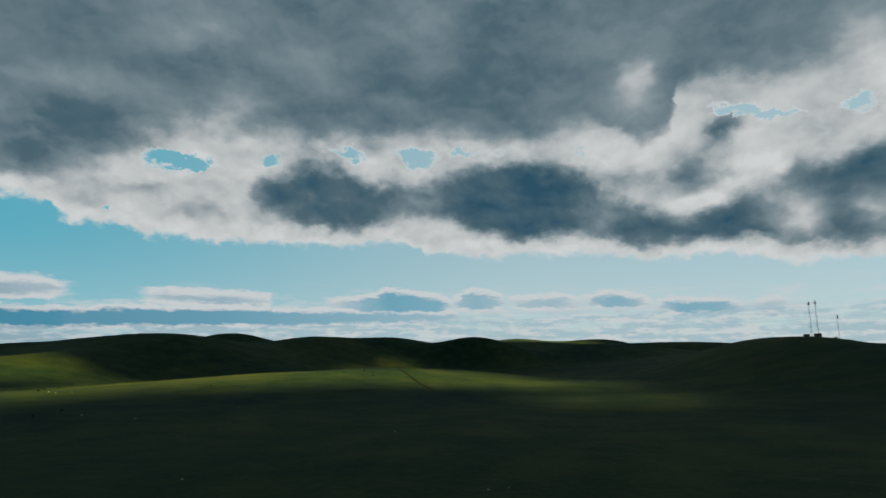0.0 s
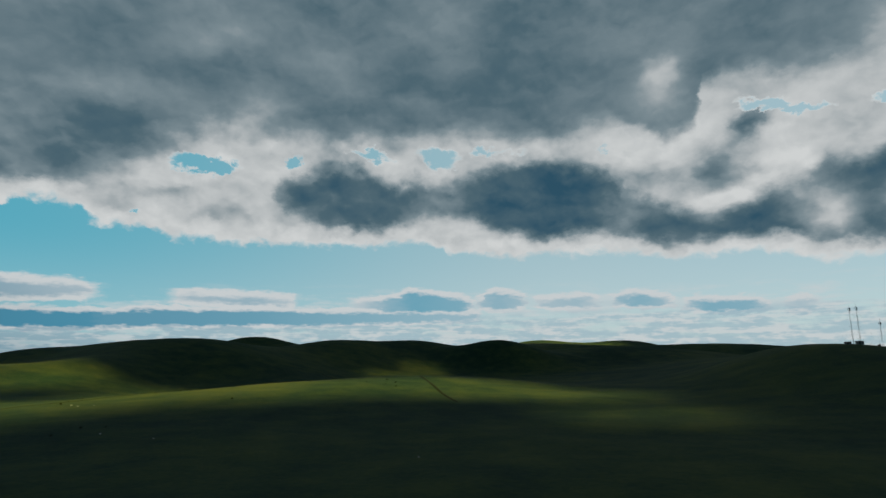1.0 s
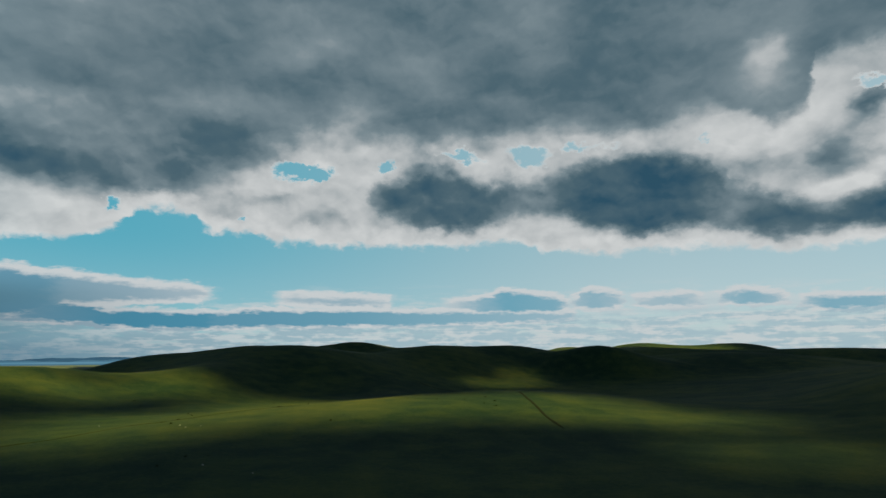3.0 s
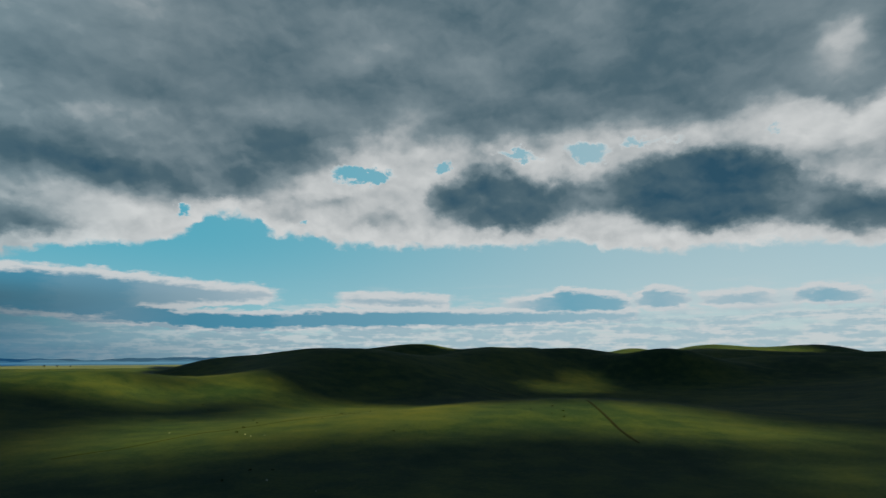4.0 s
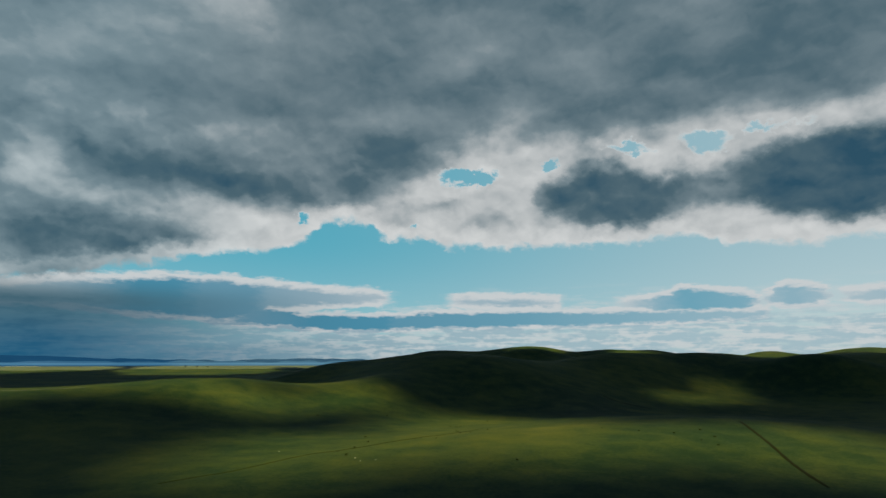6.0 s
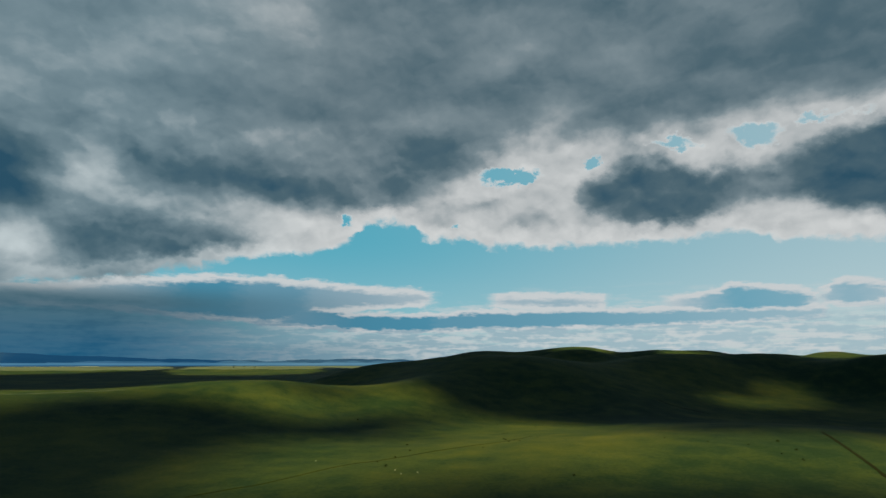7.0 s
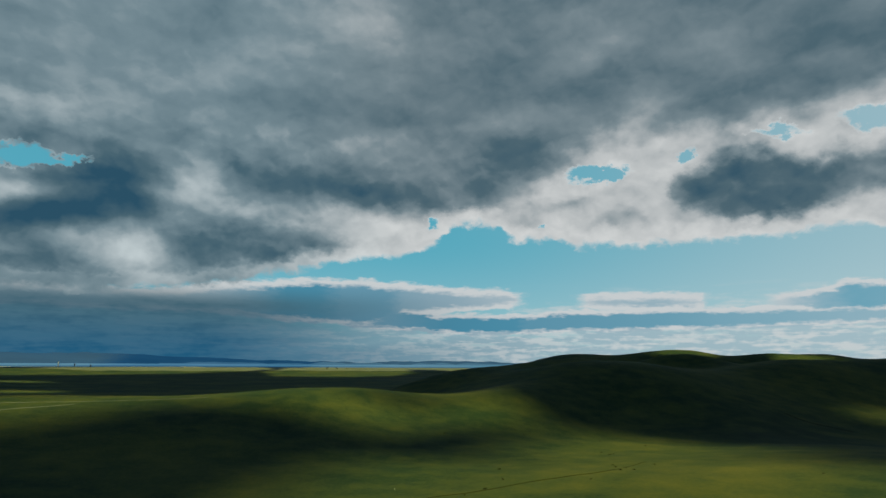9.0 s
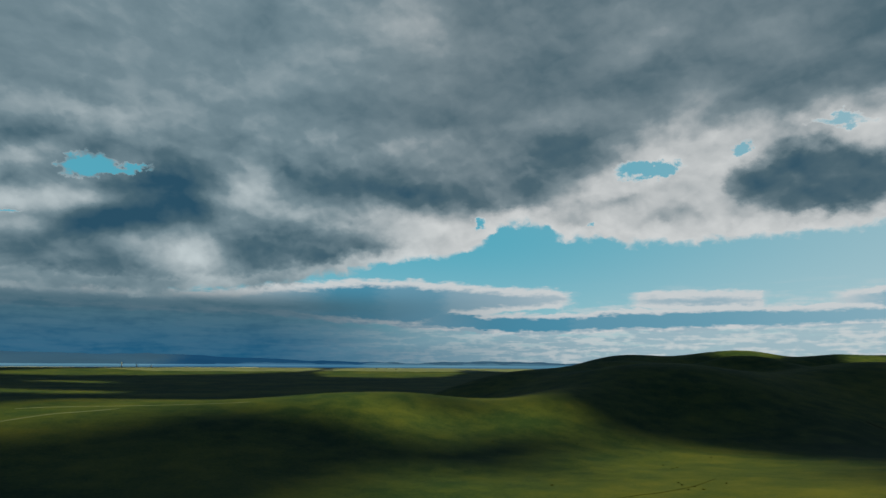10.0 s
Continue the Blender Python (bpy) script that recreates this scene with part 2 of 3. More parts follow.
def build_sky():
    world = bpy.data.worlds.new("sky")
    scene.world = world
    world.use_nodes = True
    world.node_tree.nodes.clear()
    n = Net(world.node_tree)
    way = n.vec("NORMALIZE", n.node("ShaderNodeTexCoord").outputs["Generated"])
    x, y, z = n.split(way)
    height = n.math("MULTIPLY", n.math("ARCSINE", z), 57.29578)
    bearing = n.math("MULTIPLY", n.math("ARCTAN2", x, y), 57.29578)
    near = n.step(height, 3.0, 18.0, 0.35, 1.0)
    over = n.step(height, 17.0, 26.0)
    half = (0.5, 0.5, 0.5)
    side = n.vec("MULTIPLY", n.xyz(bearing, height), (0.16, 0.22, 0.0))
    big = n.vec("SUBTRACT", n.noise(side, 0.9, 2.0, 0.5, True), half)
    small = n.vec("SUBTRACT", n.noise(side, 3.0, 5.0, 0.58, True), half)
    place = n.xyz(bearing, height, 1.0)
    gain = n.xyz(near, near, near)
    gentle = n.vec("MULTIPLY_ADD", n.vec("MULTIPLY", big, (4.0, 2.4, 0)), gain, place)
    at = n.vec("MULTIPLY_ADD", n.vec("MULTIPLY", small, (2.6, 2.2, 0)), gain, place)
    soft_at = n.vec("MULTIPLY_ADD", n.vec("MULTIPLY", small, (2.0, 1.4, 0)), gain, gentle)
    # heaps and their lit shoulders
    rolled = n.vec("MULTIPLY_ADD", small, (0.40, 0.40, 0.0), side)
    heaps = n.billow(rolled, 1.7, 2.5, 0.5, 0.6)
    relief = n.math("SUBTRACT", n.billow(n.vec("ADD", rolled, (0.05, 0.14, 0.0)), 1.7, 2.5, 0.5, 0.6), heaps)
    curds = n.billow(rolled, 5.0, 2.0, 0.5, 0.4)
    puffs = n.math("SUBTRACT", n.noise(side, 2.0, 6.0, 0.58), 0.5)
    soft = n.math("SUBTRACT", n.noise(side, 0.85, 4.0, 0.5, distortion=0.5), 0.5)
    wisps = n.math("SUBTRACT", n.noise(n.vec("MULTIPLY", soft_at, (0.10, 0.26, 0.0)), 1.0, 5.0, 0.55), 0.5)
    # where cloud covers the air
    b, h, _ = n.split(at)
    edge, _, _ = n.profile(b, COVER_EDGE)
    depth = n.math("SUBTRACT", h, edge)
    depth = n.math("MULTIPLY_ADD", puffs, 2.2, depth)
    depth = n.math("MULTIPLY_ADD", n.math("SUBTRACT", curds, 0.55), 1.6, depth)
    torn = n.vec("MULTIPLY_ADD", n.vec("SUBTRACT", n.noise(side, 7.0, 4.0, 0.6, True), half), (2.2, 1.6, 0), at)
    thick = n.blobs(torn, [(*r[:5], -1.35 * r[5]) for r in OPENINGS], n.math("MULTIPLY_ADD", puffs, 1.4, 0.95))
    thick = n.math("MULTIPLY_ADD", n.math("SUBTRACT", curds, 0.55), 0.5, thick)
    cover = n.math("MULTIPLY", n.step(depth, -0.1, 0.75), n.step(thick, -0.22, 0.46))
    body = n.math("MULTIPLY", n.step(depth, 0.0, 2.4), n.step(thick, 0.1, 0.55))
    body = n.math("MAXIMUM", body, n.step(bearing, -44.0, -60.0, 0.0, 0.75))
    # how dark its underside is: the fleece, the deck above it, the heavy banks
    grey = n.math("MULTIPLY_ADD", soft, 0.75, n.step(bearing, -44.0, -58.0, 0.17, 0.56))
    grey = n.math("MULTIPLY_ADD", puffs, 0.26, grey)
    gb, gh, _ = n.split(soft_at)
    deck_edge, softness, _ = n.profile(gb, DECK_EDGE)
    rise = n.math("DIVIDE", n.math("SUBTRACT", gh, deck_edge), n.math("MULTIPLY", softness, 1.5))
    deck = n.step(n.math("MULTIPLY_ADD", puffs, 0.8, rise), -1.0, 1.0)
    tone = n.math("ADD", n.step(height, 36.0, 60.0, 0.0, 0.42), n.step(bearing, -28.0, -52.0, 0.62, 0.50))
    tone = n.math("MULTIPLY_ADD", soft, 0.35, tone)
    tone = n.math("MULTIPLY_ADD", wisps, 0.35, tone)
    grey = n.blend(deck, grey, tone)
    for rows, foot, top in ((DARK_BANK, 1.3, 1.5), (UNDERSIDES, 0.7, 1.6), (HEEL, 1.0, 1.5)):
        d, weight = n.bank(at, rows, foot, top)
        d = n.math("MULTIPLY_ADD", puffs, 0.75, d)
        d = n.math("MULTIPLY_ADD", n.math("SUBTRACT", heaps, 0.55), 0.8, d)
        k = n.math("MULTIPLY", n.step(d, -0.30, 1.25), n.math("MINIMUM", n.math("MULTIPLY", weight, 3.0), 1.0))
        grey = n.blend(k, grey, n.math("MULTIPLY_ADD", weight, 0.88, n.math("MULTIPLY_ADD", soft, 0.75, n.math("MULTIPLY", puffs, 0.25))))
    # behind, the deck comes down to the horizon
    behind = n.step(y, 0.15, -0.35)
    cover, body = n.math("MAXIMUM", cover, behind), n.math("MAXIMUM", body, behind)
    grey = n.blend(behind, grey, n.math("ADD", tone, 0.25))
    patches = n.blobs(soft_at, [(*r[:5], -r[5]) for r in PALE_RIGHT + PALE_LEFT] + DUSK_RIGHT + DUSK_LEFT)
    grey = n.math("ADD", grey, patches)
    grey = n.math("MULTIPLY", n.math("MAXIMUM", grey, 0.02), body)
    grey = n.math("MULTIPLY_ADD", relief, n.step(over, 0.0, 1.0, 0.75, 0.30), grey)
    grey = n.math("ADD", grey, 0.02)
    cloud = n.mix(n.step(bearing, -40.0, -62.0), n.ramp(grey, CLOUD_TONES), n.mix(1.0, n.ramp(grey, CLOUD_TONES), (0.90, 0.99, 1.02, 1), "MULTIPLY"))
    # clear air: the blue of the sky texture, paler towards the sun
    sky = n.node("ShaderNodeTexSky", sky_type="NISHITA", sun_disc=False, sun_elevation=radians(SUN_EL), sun_rotation=radians(SUN_AZ), altitude=600)
    blue = n.mix(1.0, sky.outputs[0], (*SKY_TINT, 1), "MULTIPLY")
    air = n.mix(n.step(bearing, -45.0, 14.0, 0.0, 0.95), n.mix(n.step(height, 2.0, 12.0), *AIR_LEFT), n.mix(n.step(height, 2.0, 12.0), *AIR_RIGHT))
    clear = n.mix(0.85, blue, air)
    # long low banks over the horizon
    flat = n.vec("MULTIPLY", n.xyz(bearing, height), (0.34, 1.0, 0))
    streaks = n.noise(n.vec("MULTIPLY", flat, (0.55, 1.25, 0)), 1.0, 6.0, 0.58)
    ragged = n.vec("SUBTRACT", n.noise(flat, 2.2, 5.0, 0.6, True), half)
    low_at = n.vec("MULTIPLY_ADD", ragged, (2.6, 1.0, 0), place)
    tufts = n.math("SUBTRACT", n.billow(n.vec("MULTIPLY", flat, (1.5, 1.2, 0)), 1.9, 2.5, 0.5, 0.4), 0.55)
    zone = n.math("MULTIPLY", n.step(height, 6.0, 7.6, 1.0, 0.0), n.step(bearing, -66.0, -30.0, 0.3, 1.0))
    white = n.math("ADD", n.math("MULTIPLY_ADD", tufts, 0.25, streaks), n.step(height, 1.5, 5.8, 0.14, -0.12))
    white = n.math("MULTIPLY", n.step(white, 0.38, 0.66), zone)
    white = n.math("MULTIPLY", white, n.step(height, 4.8, 6.4, 0.85, 0.35))
    shade = 0.0
    for rows, foot, top in ((LOW_BAR, 0.30, 0.35), (LOW_SHELF, 0.40, 0.55), (LOW_TUFTS, 0.30, 0.45)):
        d, weight = n.bank(low_at, rows, foot, top)
        d = n.math("MULTIPLY_ADD", tufts, 0.9, n.math("MULTIPLY_ADD", n.math("SUBTRACT", streaks, 0.5), 1.2, d))
        there = n.math("MINIMUM", n.math("MULTIPLY", weight, 4.0), 1.0)
        white = n.math("MAXIMUM", white, n.math("MULTIPLY", n.step(d, -1.35, -0.55), there))
        shade = n.math("MAXIMUM", shade, n.math("MULTIPLY", n.step(d, -0.25, 0.75), weight))
    faint = n.math("MULTIPLY", n.step(n.math("MULTIPLY_ADD", tufts, 0.6, n.noise(n.vec("MULTIPLY_ADD", flat, (0.6, 1.5, 0), (7.3, 2.1, 0)), 1.2, 5.0, 0.6)), 0.48, 0.66), n.step(height, 4.8, 3.8, 0.0, 0.45))
    shade = n.math("MAXIMUM", shade, faint)
    lowest = n.mix(n.math("MULTIPLY", shade, 1.12, clamp=True), (*LOW_WHITE, 1), n.mix(n.step(bearing, -40.0, 0.0), (*LOW_DEEP, 1), (*LOW_BLUE, 1)))
    below = n.mix(white, clear, lowest)
    # rain haze over the plain
    rain = n.math("MULTIPLY", n.step(bearing, -32.0, -62.0), n.step(height, 7.2, 5.0))
    low_haze = n.math("MULTIPLY", n.step(bearing, -24.0, -58.0, 0.0, 0.85), n.step(height, 4.2, 0.8))
    rain = n.math("MAXIMUM", rain, low_haze)
    rain = n.math("MULTIPLY", rain, n.step(n.math("MULTIPLY_ADD", tufts, 0.5, streaks), 0.35, 0.70, 1.0, 0.92))
    below = n.mix(rain, below, n.mix(n.step(height, 0.5, 6.0), (*RAIN_BLUE, 1), (*RAIN_GREY, 1)))
    colour = n.mix(cover, below, cloud)
    back = n.node("ShaderNodeBackground")
    n.link(colour, back.inputs["Color"])
    back.inputs["Strength"].default_value = 1.0
    n.link(back.outputs[0], n.node("ShaderNodeOutputWorld").inputs["Surface"])


CLOUD_TONES = [(0.0, (0.62, 0.64, 0.64)), (0.22, (0.46, 0.49, 0.50)), (0.5, (0.19, 0.25, 0.28)), (0.75, (0.075, 0.132, 0.165)), (1.0, (0.026, 0.080, 0.126))]
SKY_TINT = (0.09, 0.13, 0.13)
AIR_LEFT = [(0.22, 0.46, 0.53, 1), (0.075, 0.38, 0.48, 1)]      # low, high
AIR_RIGHT = [(0.48, 0.575, 0.595, 1), (0.385, 0.52, 0.545, 1)]
LOW_WHITE, LOW_BLUE, LOW_DEEP = (0.56, 0.60, 0.615), (0.13, 0.35, 0.46), (0.04, 0.23, 0.35)
RAIN_BLUE, RAIN_GREY = (0.012, 0.095, 0.19), (0.055, 0.125, 0.165)
build_sky()

# ---- materials ----


def material(name, rough=0.9):
    m = bpy.data.materials.new(name)
    m.use_nodes = True
    n = Net(m.node_tree)
    shader = m.node_tree.nodes["Principled BSDF"]
    shader.inputs["Roughness"].default_value = rough
    return m, n, shader, n.node("ShaderNodeTexCoord").outputs["Object"]


def plain(name, colour, rough=0.8, metal=0.0, grain=3.0, spread=0.35):
    """One material of a colour with grain and stains."""
    m, n, shader, where = material(name, rough)
    k = n.math("ADD", n.math("MULTIPLY", n.noise(where, grain, 5.0), 0.6), n.math("MULTIPLY", n.noise(where, grain * 6, 3.0), 0.4))
    dark, light = [tuple(c * f for c in colour) for f in (1 - spread, 1 + spread)]
    n.link(n.ramp(k, [(0.3, dark), (0.7, light)]), shader.inputs["Base Color"])
    shader.inputs["Metallic"].default_value = metal
    shader.inputs["Specular IOR Level"].default_value = 0.08
    return m


def grass_material():
    m, n, shader, where = material("steppe grass", 0.85)
    broad = n.noise(where, 0.006, 5.0, 0.55)
    mid = n.noise(where, 0.045, 5.0, 0.6)
    fine = n.noise(where, 0.55, 5.0, 0.65)
    k = n.math("ADD", n.math("MULTIPLY", broad, 0.45), n.math("ADD", n.math("MULTIPLY", mid, 0.33), n.math("MULTIPLY", fine, 0.22)))
    colour = n.ramp(k, [(0.34, (0.010, 0.028, 0.020)), (0.45, (0.020, 0.042, 0.023)), (0.53, (0.042, 0.062, 0.025)), (0.65, (0.080, 0.090, 0.027))])
    n.link(colour, shader.inputs["Base Color"])
    shader.inputs["Specular IOR Level"].default_value = 0.05
    bump = n.node("ShaderNodeBump")
    bump.inputs["Strength"].default_value, bump.inputs["Distance"].default_value = 0.6, 0.5
    n.link(n.math("ADD", n.math("MULTIPLY", fine, 0.7), mid), bump.inputs["Height"])
    n.link(bump.outputs[0], shader.inputs["Normal"])
    return m


GRASS = grass_material()
EARTH = plain("trodden earth", (0.012, 0.014, 0.007), 0.95, grain=0.8)
WORN_GRASS = plain("worn grass", (0.026, 0.034, 0.014), 0.95, grain=0.8)
PALE_EARTH = plain("pale gravel", (0.105, 0.125, 0.13), 0.95, grain=0.5)

# ---- ground ----
# hills: x, y, height, two half widths and the turn of the first
BASE = (37.2, -2.9)
NEAR_SWELLS = [
    (287, 507, 33.1, 61, 137, -0.04), (-522, 566, 41.0, 129, 89, 1.45), (-408, 704, -13.7, 234, 94, 0.30),
    (-114, 472, 13.9, 166, 92, 0.88), (-174, 747, 12.1, 259, 93, -0.78), (-676, 251, 38.4, 154, 203, 0.37),
    (583, 628, 10.2, 173, 195, -0.00), (-89, 870, -9.7, 204, 178, -0.05), (-428, 700, 19.0, 48, 72, 0.25), (-440, 548, -8.0, 42, 55, 0.10)]
HILL_CHAIN = [
    (-424, 973, 55.8, 126, 145, -0.12), (-467, 1304, 61.6, 88, 53, 0.61), (-264, 1244, 64.9, 114, 131, 0.34),
    (-99, 1381, 51.4, 96, 87, 0.45), (71, 1265, 53.4, 82, 59, 0.09), (330, 1424, 51.7, 245, 127, -0.16),
    (-709, 907, 23.8, 108, 59, 1.47), (-589, 1122, 50.9, 64, 105, -0.85), (-614, 916, 27.7, 183, 110, -0.56),
    (515, 906, 37.1, 156, 240, -0.03)]
FAR_HILLS = [
    (718, 1823, 67.2, 403, 135, -0.04), (281, 2350, 94.5, 161, 374, -0.17), (673, 2493, 91.9, 163, 225, 0.10),
    (-845, 2590, 103.0, 123, 265, -0.29), (-544, 2649, 97.5, 104, 259, -0.35), (-235, 2633, 80.4, 99, 312, 0.52),
    (-1255, 2422, 108.3, 218, 249, -0.02), (7, 2801, 91.3, 120, 230, 0.14)]
HILLS = NEAR_SWELLS + HILL_CHAIN + FAR_HILLS
PLAIN_Z = 68.0


def hill_sum(x, y):
    plain_side = 1 / (1 + np.exp(np.clip((x + 0.35 * y + 250) / 120, -60, 60)))
    h = BASE[0] + BASE[1] * plain_side
    for cx, cy, a, rx, ry, turn in HILLS:
        c, s = math.cos(turn), math.sin(turn)
        u, w = ((x - cx) * c + (y - cy) * s) / rx, ((y - cy) * c - (x - cx) * s) / ry
        h = h + a * np.exp(-0.5 * (u * u + w * w))
    return h


def wobble(x, y):
    """Small swells in the grass land."""
    k = np.clip((np.hypot(x, y) - 3300) / 1000, 0, 1)
    return (1 - k) * (0.5 * np.sin(x / 23 + 1.7 * np.sin(y / 41)) * np.sin(y / 29 + 1.3 * np.sin(x / 37)) + 0.07 * np.sin(x / 7.3 + y / 11 + 2 * np.sin(y / 13 + x / 17)))


def ground_z(x, y):
    x, y = np.asarray(x, float), np.asarray(y, float)
    h = hill_sum(x, y)
    k = np.clip((np.hypot(x, y) - 3300) / 1600, 0, 1)
    k = k * k * (3 - 2 * k)
    return h + k * np.maximum(PLAIN_Z - h, 0) + wobble(x, y)


def mesh_object(name, verts, faces, mat, smooth=True):
    me = bpy.data.meshes.new(name)
    me.from_pydata(verts, [], faces)
    me.materials.append(mat)
    if smooth:
        me.polygons.foreach_set("use_smooth", [True] * len(me.polygons))
    me.update()
    return new(name, me)


def build_ground():
    fine = np.radians(np.concatenate([np.arange(-100, -45, 1.0), np.arange(-45, 92, 0.17), np.arange(92, 260, 3.0)]))
    rings = np.concatenate([[0], np.geomspace(6, 400, 210)[:-1], np.linspace(400, 1500, 330)[:-1], np.geomspace(1500, 4880, 170)])
    a, r = np.meshgrid(fine, rings)
    x, y = -20 - r * np.sin(a), 40 + r * np.cos(a)
    z = ground_z(x, y)
    verts = np.stack([x.ravel(), y.ravel(), z.ravel()], 1)
    na, nr = len(fine), len(rings)
    i, j = np.meshgrid(np.arange(na), np.arange(nr - 1))
    i2 = (i + 1) % na
    faces = np.stack([(j * na + i).ravel(), (j * na + i2).ravel(), ((j + 1) * na + i2).ravel(), ((j + 1) * na + i).ravel()], 1)
    me = bpy.data.meshes.new("ground")
    me.vertices.add(len(verts))
    me.vertices.foreach_set("co", verts.ravel())
    me.loops.add(faces.size)
    me.loops.foreach_set("vertex_index", faces.ravel().astype(np.int32))
    me.polygons.add(len(faces))
    me.polygons.foreach_set("loop_start", np.arange(0, faces.size, 4, dtype=np.int32))
    me.polygons.foreach_set("use_smooth", np.ones(len(faces), bool))
    me.materials.append(GRASS)
    me.update(calc_edges=True)
    me.validate()
    return tagged(new("ground", me), "rolling green steppe grassland with low rounded hills", "grassland", kind="structure")


build_ground()

# ---- the cloud layer overhead, whose gaps let the sun through ----
DECK_Z = 3000.0
# sunlit places on the ground: x, y, half length, half width, turn in degrees, weight
NEAR_GAPS = [
    (-236, 338, 125, 74, 62, 0.88), (-261, 545, 74, 98, 38, 1.25), (-34, 454, 146, 24, -10, 1.31), (93, 314, 29, 29, 13, 1.18),
    (-433, 540, 196, 55, 109, 0.69), (-592, 411, 205, 42, 83, 1.4), (-143, 1027, 164, 36, 36, 0.65), (-517, 682, 27, 65, 82, 1.1),
    (-498, 508, 63, 22, 37, 1.2), (-70, 1132, 115, 18, 71, 0.68), (-313, 673, 36, 56, 48, 0.56), (-15, 499, 57, 34, 16, 1.3),
    (-476, 482, 120, 32, 38, 0.88), (-427, 613, 34, 20, 109, 1.14), (-278, 321, 80, 37, 106, 1.45), (-119, 415, 65, 50, 14, 1.23)]
FAR_GAPS = [
    (-3850, 1700, 500, 900, 0, 1.2), (-3100, 2750, 900, 420, -45, 1.2), (-1800, 515, 200, 60, 20, 1.2), (-2500, 780, 300, 60, 20, 0.9),
    (340, 2300, 300, 250, 0, 1.0), (0, 2650, 200, 200, 0, 1.0), (-845, 2500, 150, 180, 0, 0.75), (-450, 2620, 150, 180, 0, 0.8)]
GAPS = NEAR_GAPS + FAR_GAPS


def build_cloud_layer():
    step = 18.0
    gx, gy = np.meshgrid(np.arange(-4600, 1700, step), np.arange(-700, 3300, step))
    light = np.zeros_like(gx)
    wx = gx + 22 * np.sin(gy / 61 + 1) + 10 * np.sin(gx / 27 + gy / 33)
    wy = gy + 22 * np.sin(gx / 73 + 2) + 10 * np.sin(gy / 24 - gx / 39)
    for cx, cy, a, b, turn, k in GAPS:
        c, s = math.cos(radians(turn)), math.sin(radians(turn))
        u, w = ((wx - cx) * c + (wy - cy) * s) / a, ((wy - cy) * c - (wx - cx) * s) / b
        light = np.maximum(light, k * 1.6 * np.exp(-0.6 * (u * u + w * w)))
    thick = 1.0 - light
    ny, nx = gx.shape
    lump = 60 * np.sin(gx / 210 + np.sin(gy / 160)) * np.sin(gy / 190) + 25 * np.sin(gx / 70 + gy / 55)
    bulge = np.sqrt(np.clip(thick, 0, 1))
    top, under = DECK_Z + 40 + bulge * (16 + 0.12 * lump), DECK_Z + 40 - bulge * (12 + 0.1 * lump)
    rise = (DECK_Z + 40 - hill_sum(gx, gy)) / TO_SUN.z
    px, py = gx + TO_SUN.x * rise, gy + TO_SUN.y * rise
    verts = np.concatenate([np.stack([px.ravel(), py.ravel(), t.ravel()], 1) for t in (top, under)])
    solid = (thick > 0)
    keep = solid[:-1, :-1] & solid[1:, :-1] & solid[:-1, 1:] & solid[1:, 1:]
    j, i = np.nonzero(keep)
    a, b, c, d = j * nx + i, j * nx + i + 1, (j + 1) * nx + i + 1, (j + 1) * nx + i
    half = nx * ny
    faces = np.concatenate([np.stack([a, b, c, d], 1), np.stack([d, c, b, a], 1) + half])
    m, n, shader, where = material("cloud vapour", 1.0)
    shader.inputs["Base Color"].default_value = (0.75, 0.77, 0.80, 1)
    shader.inputs["Specular IOR Level"].default_value = 0.0
    glow = n.node("ShaderNodeBsdfTranslucent")
    glow.inputs["Color"].default_value = (0.6, 0.65, 0.7, 1)
    mixed = n.node("ShaderNodeMixShader")
    mixed.inputs[0].default_value = 0.015
    n.link(shader.outputs[0], mixed.inputs[1])
    n.link(glow.outputs[0], mixed.inputs[2])
    n.link(mixed.outputs[0], m.node_tree.nodes["Material Output"].inputs["Surface"])
    ob = mesh_object("cloud_layer", verts.tolist(), faces.tolist(), m)
    tagged(ob, "broken grey cloud layer with gaps letting sunlight through", "cloud", kind="structure")


build_cloud_layer()


# ---- far side of the plain ----
def at_bearing(bearing, r):
    """A place r metres out, by degrees to the right of +y."""
    return -20 + r * math.sin(radians(bearing)), 40 + r * math.cos(radians(bearing))


def far_strip(name, label, category, mat, bearings, profile):
    """A long low form on the far plain; profile(bearing) gives rows of distance and height."""
    verts, faces, rows = [], [], 0
    for i, b in enumerate(bearings):
        line = profile(b)
        rows = len(line)
        verts += [(*at_bearing(b, r), z) for r, z in line]
        if i:
            faces += [((i - 1) * rows + k, i * rows + k, i * rows + k + 1, (i - 1) * rows + k + 1) for k in range(rows - 1)]
    ob = mesh_object(name, verts, faces, mat)
    return tagged(ob, label, category, kind="structure")


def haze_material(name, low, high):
    """Land so far off that air light covers it: the haze is its emission colour."""
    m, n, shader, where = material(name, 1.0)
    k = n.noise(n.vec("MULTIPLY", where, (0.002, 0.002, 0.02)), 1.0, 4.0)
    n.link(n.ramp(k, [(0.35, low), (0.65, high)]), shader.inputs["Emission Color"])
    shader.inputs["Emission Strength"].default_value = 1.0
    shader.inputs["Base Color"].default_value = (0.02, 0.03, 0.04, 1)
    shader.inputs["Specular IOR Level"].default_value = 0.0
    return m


def ripple(b, seed):
    return noise.noise((b * 0.09, seed, 0)) + 0.5 * noise.noise((b * 0.31, seed, 4)) + 0.25 * noise.noise((b * 0.9, seed, 8))


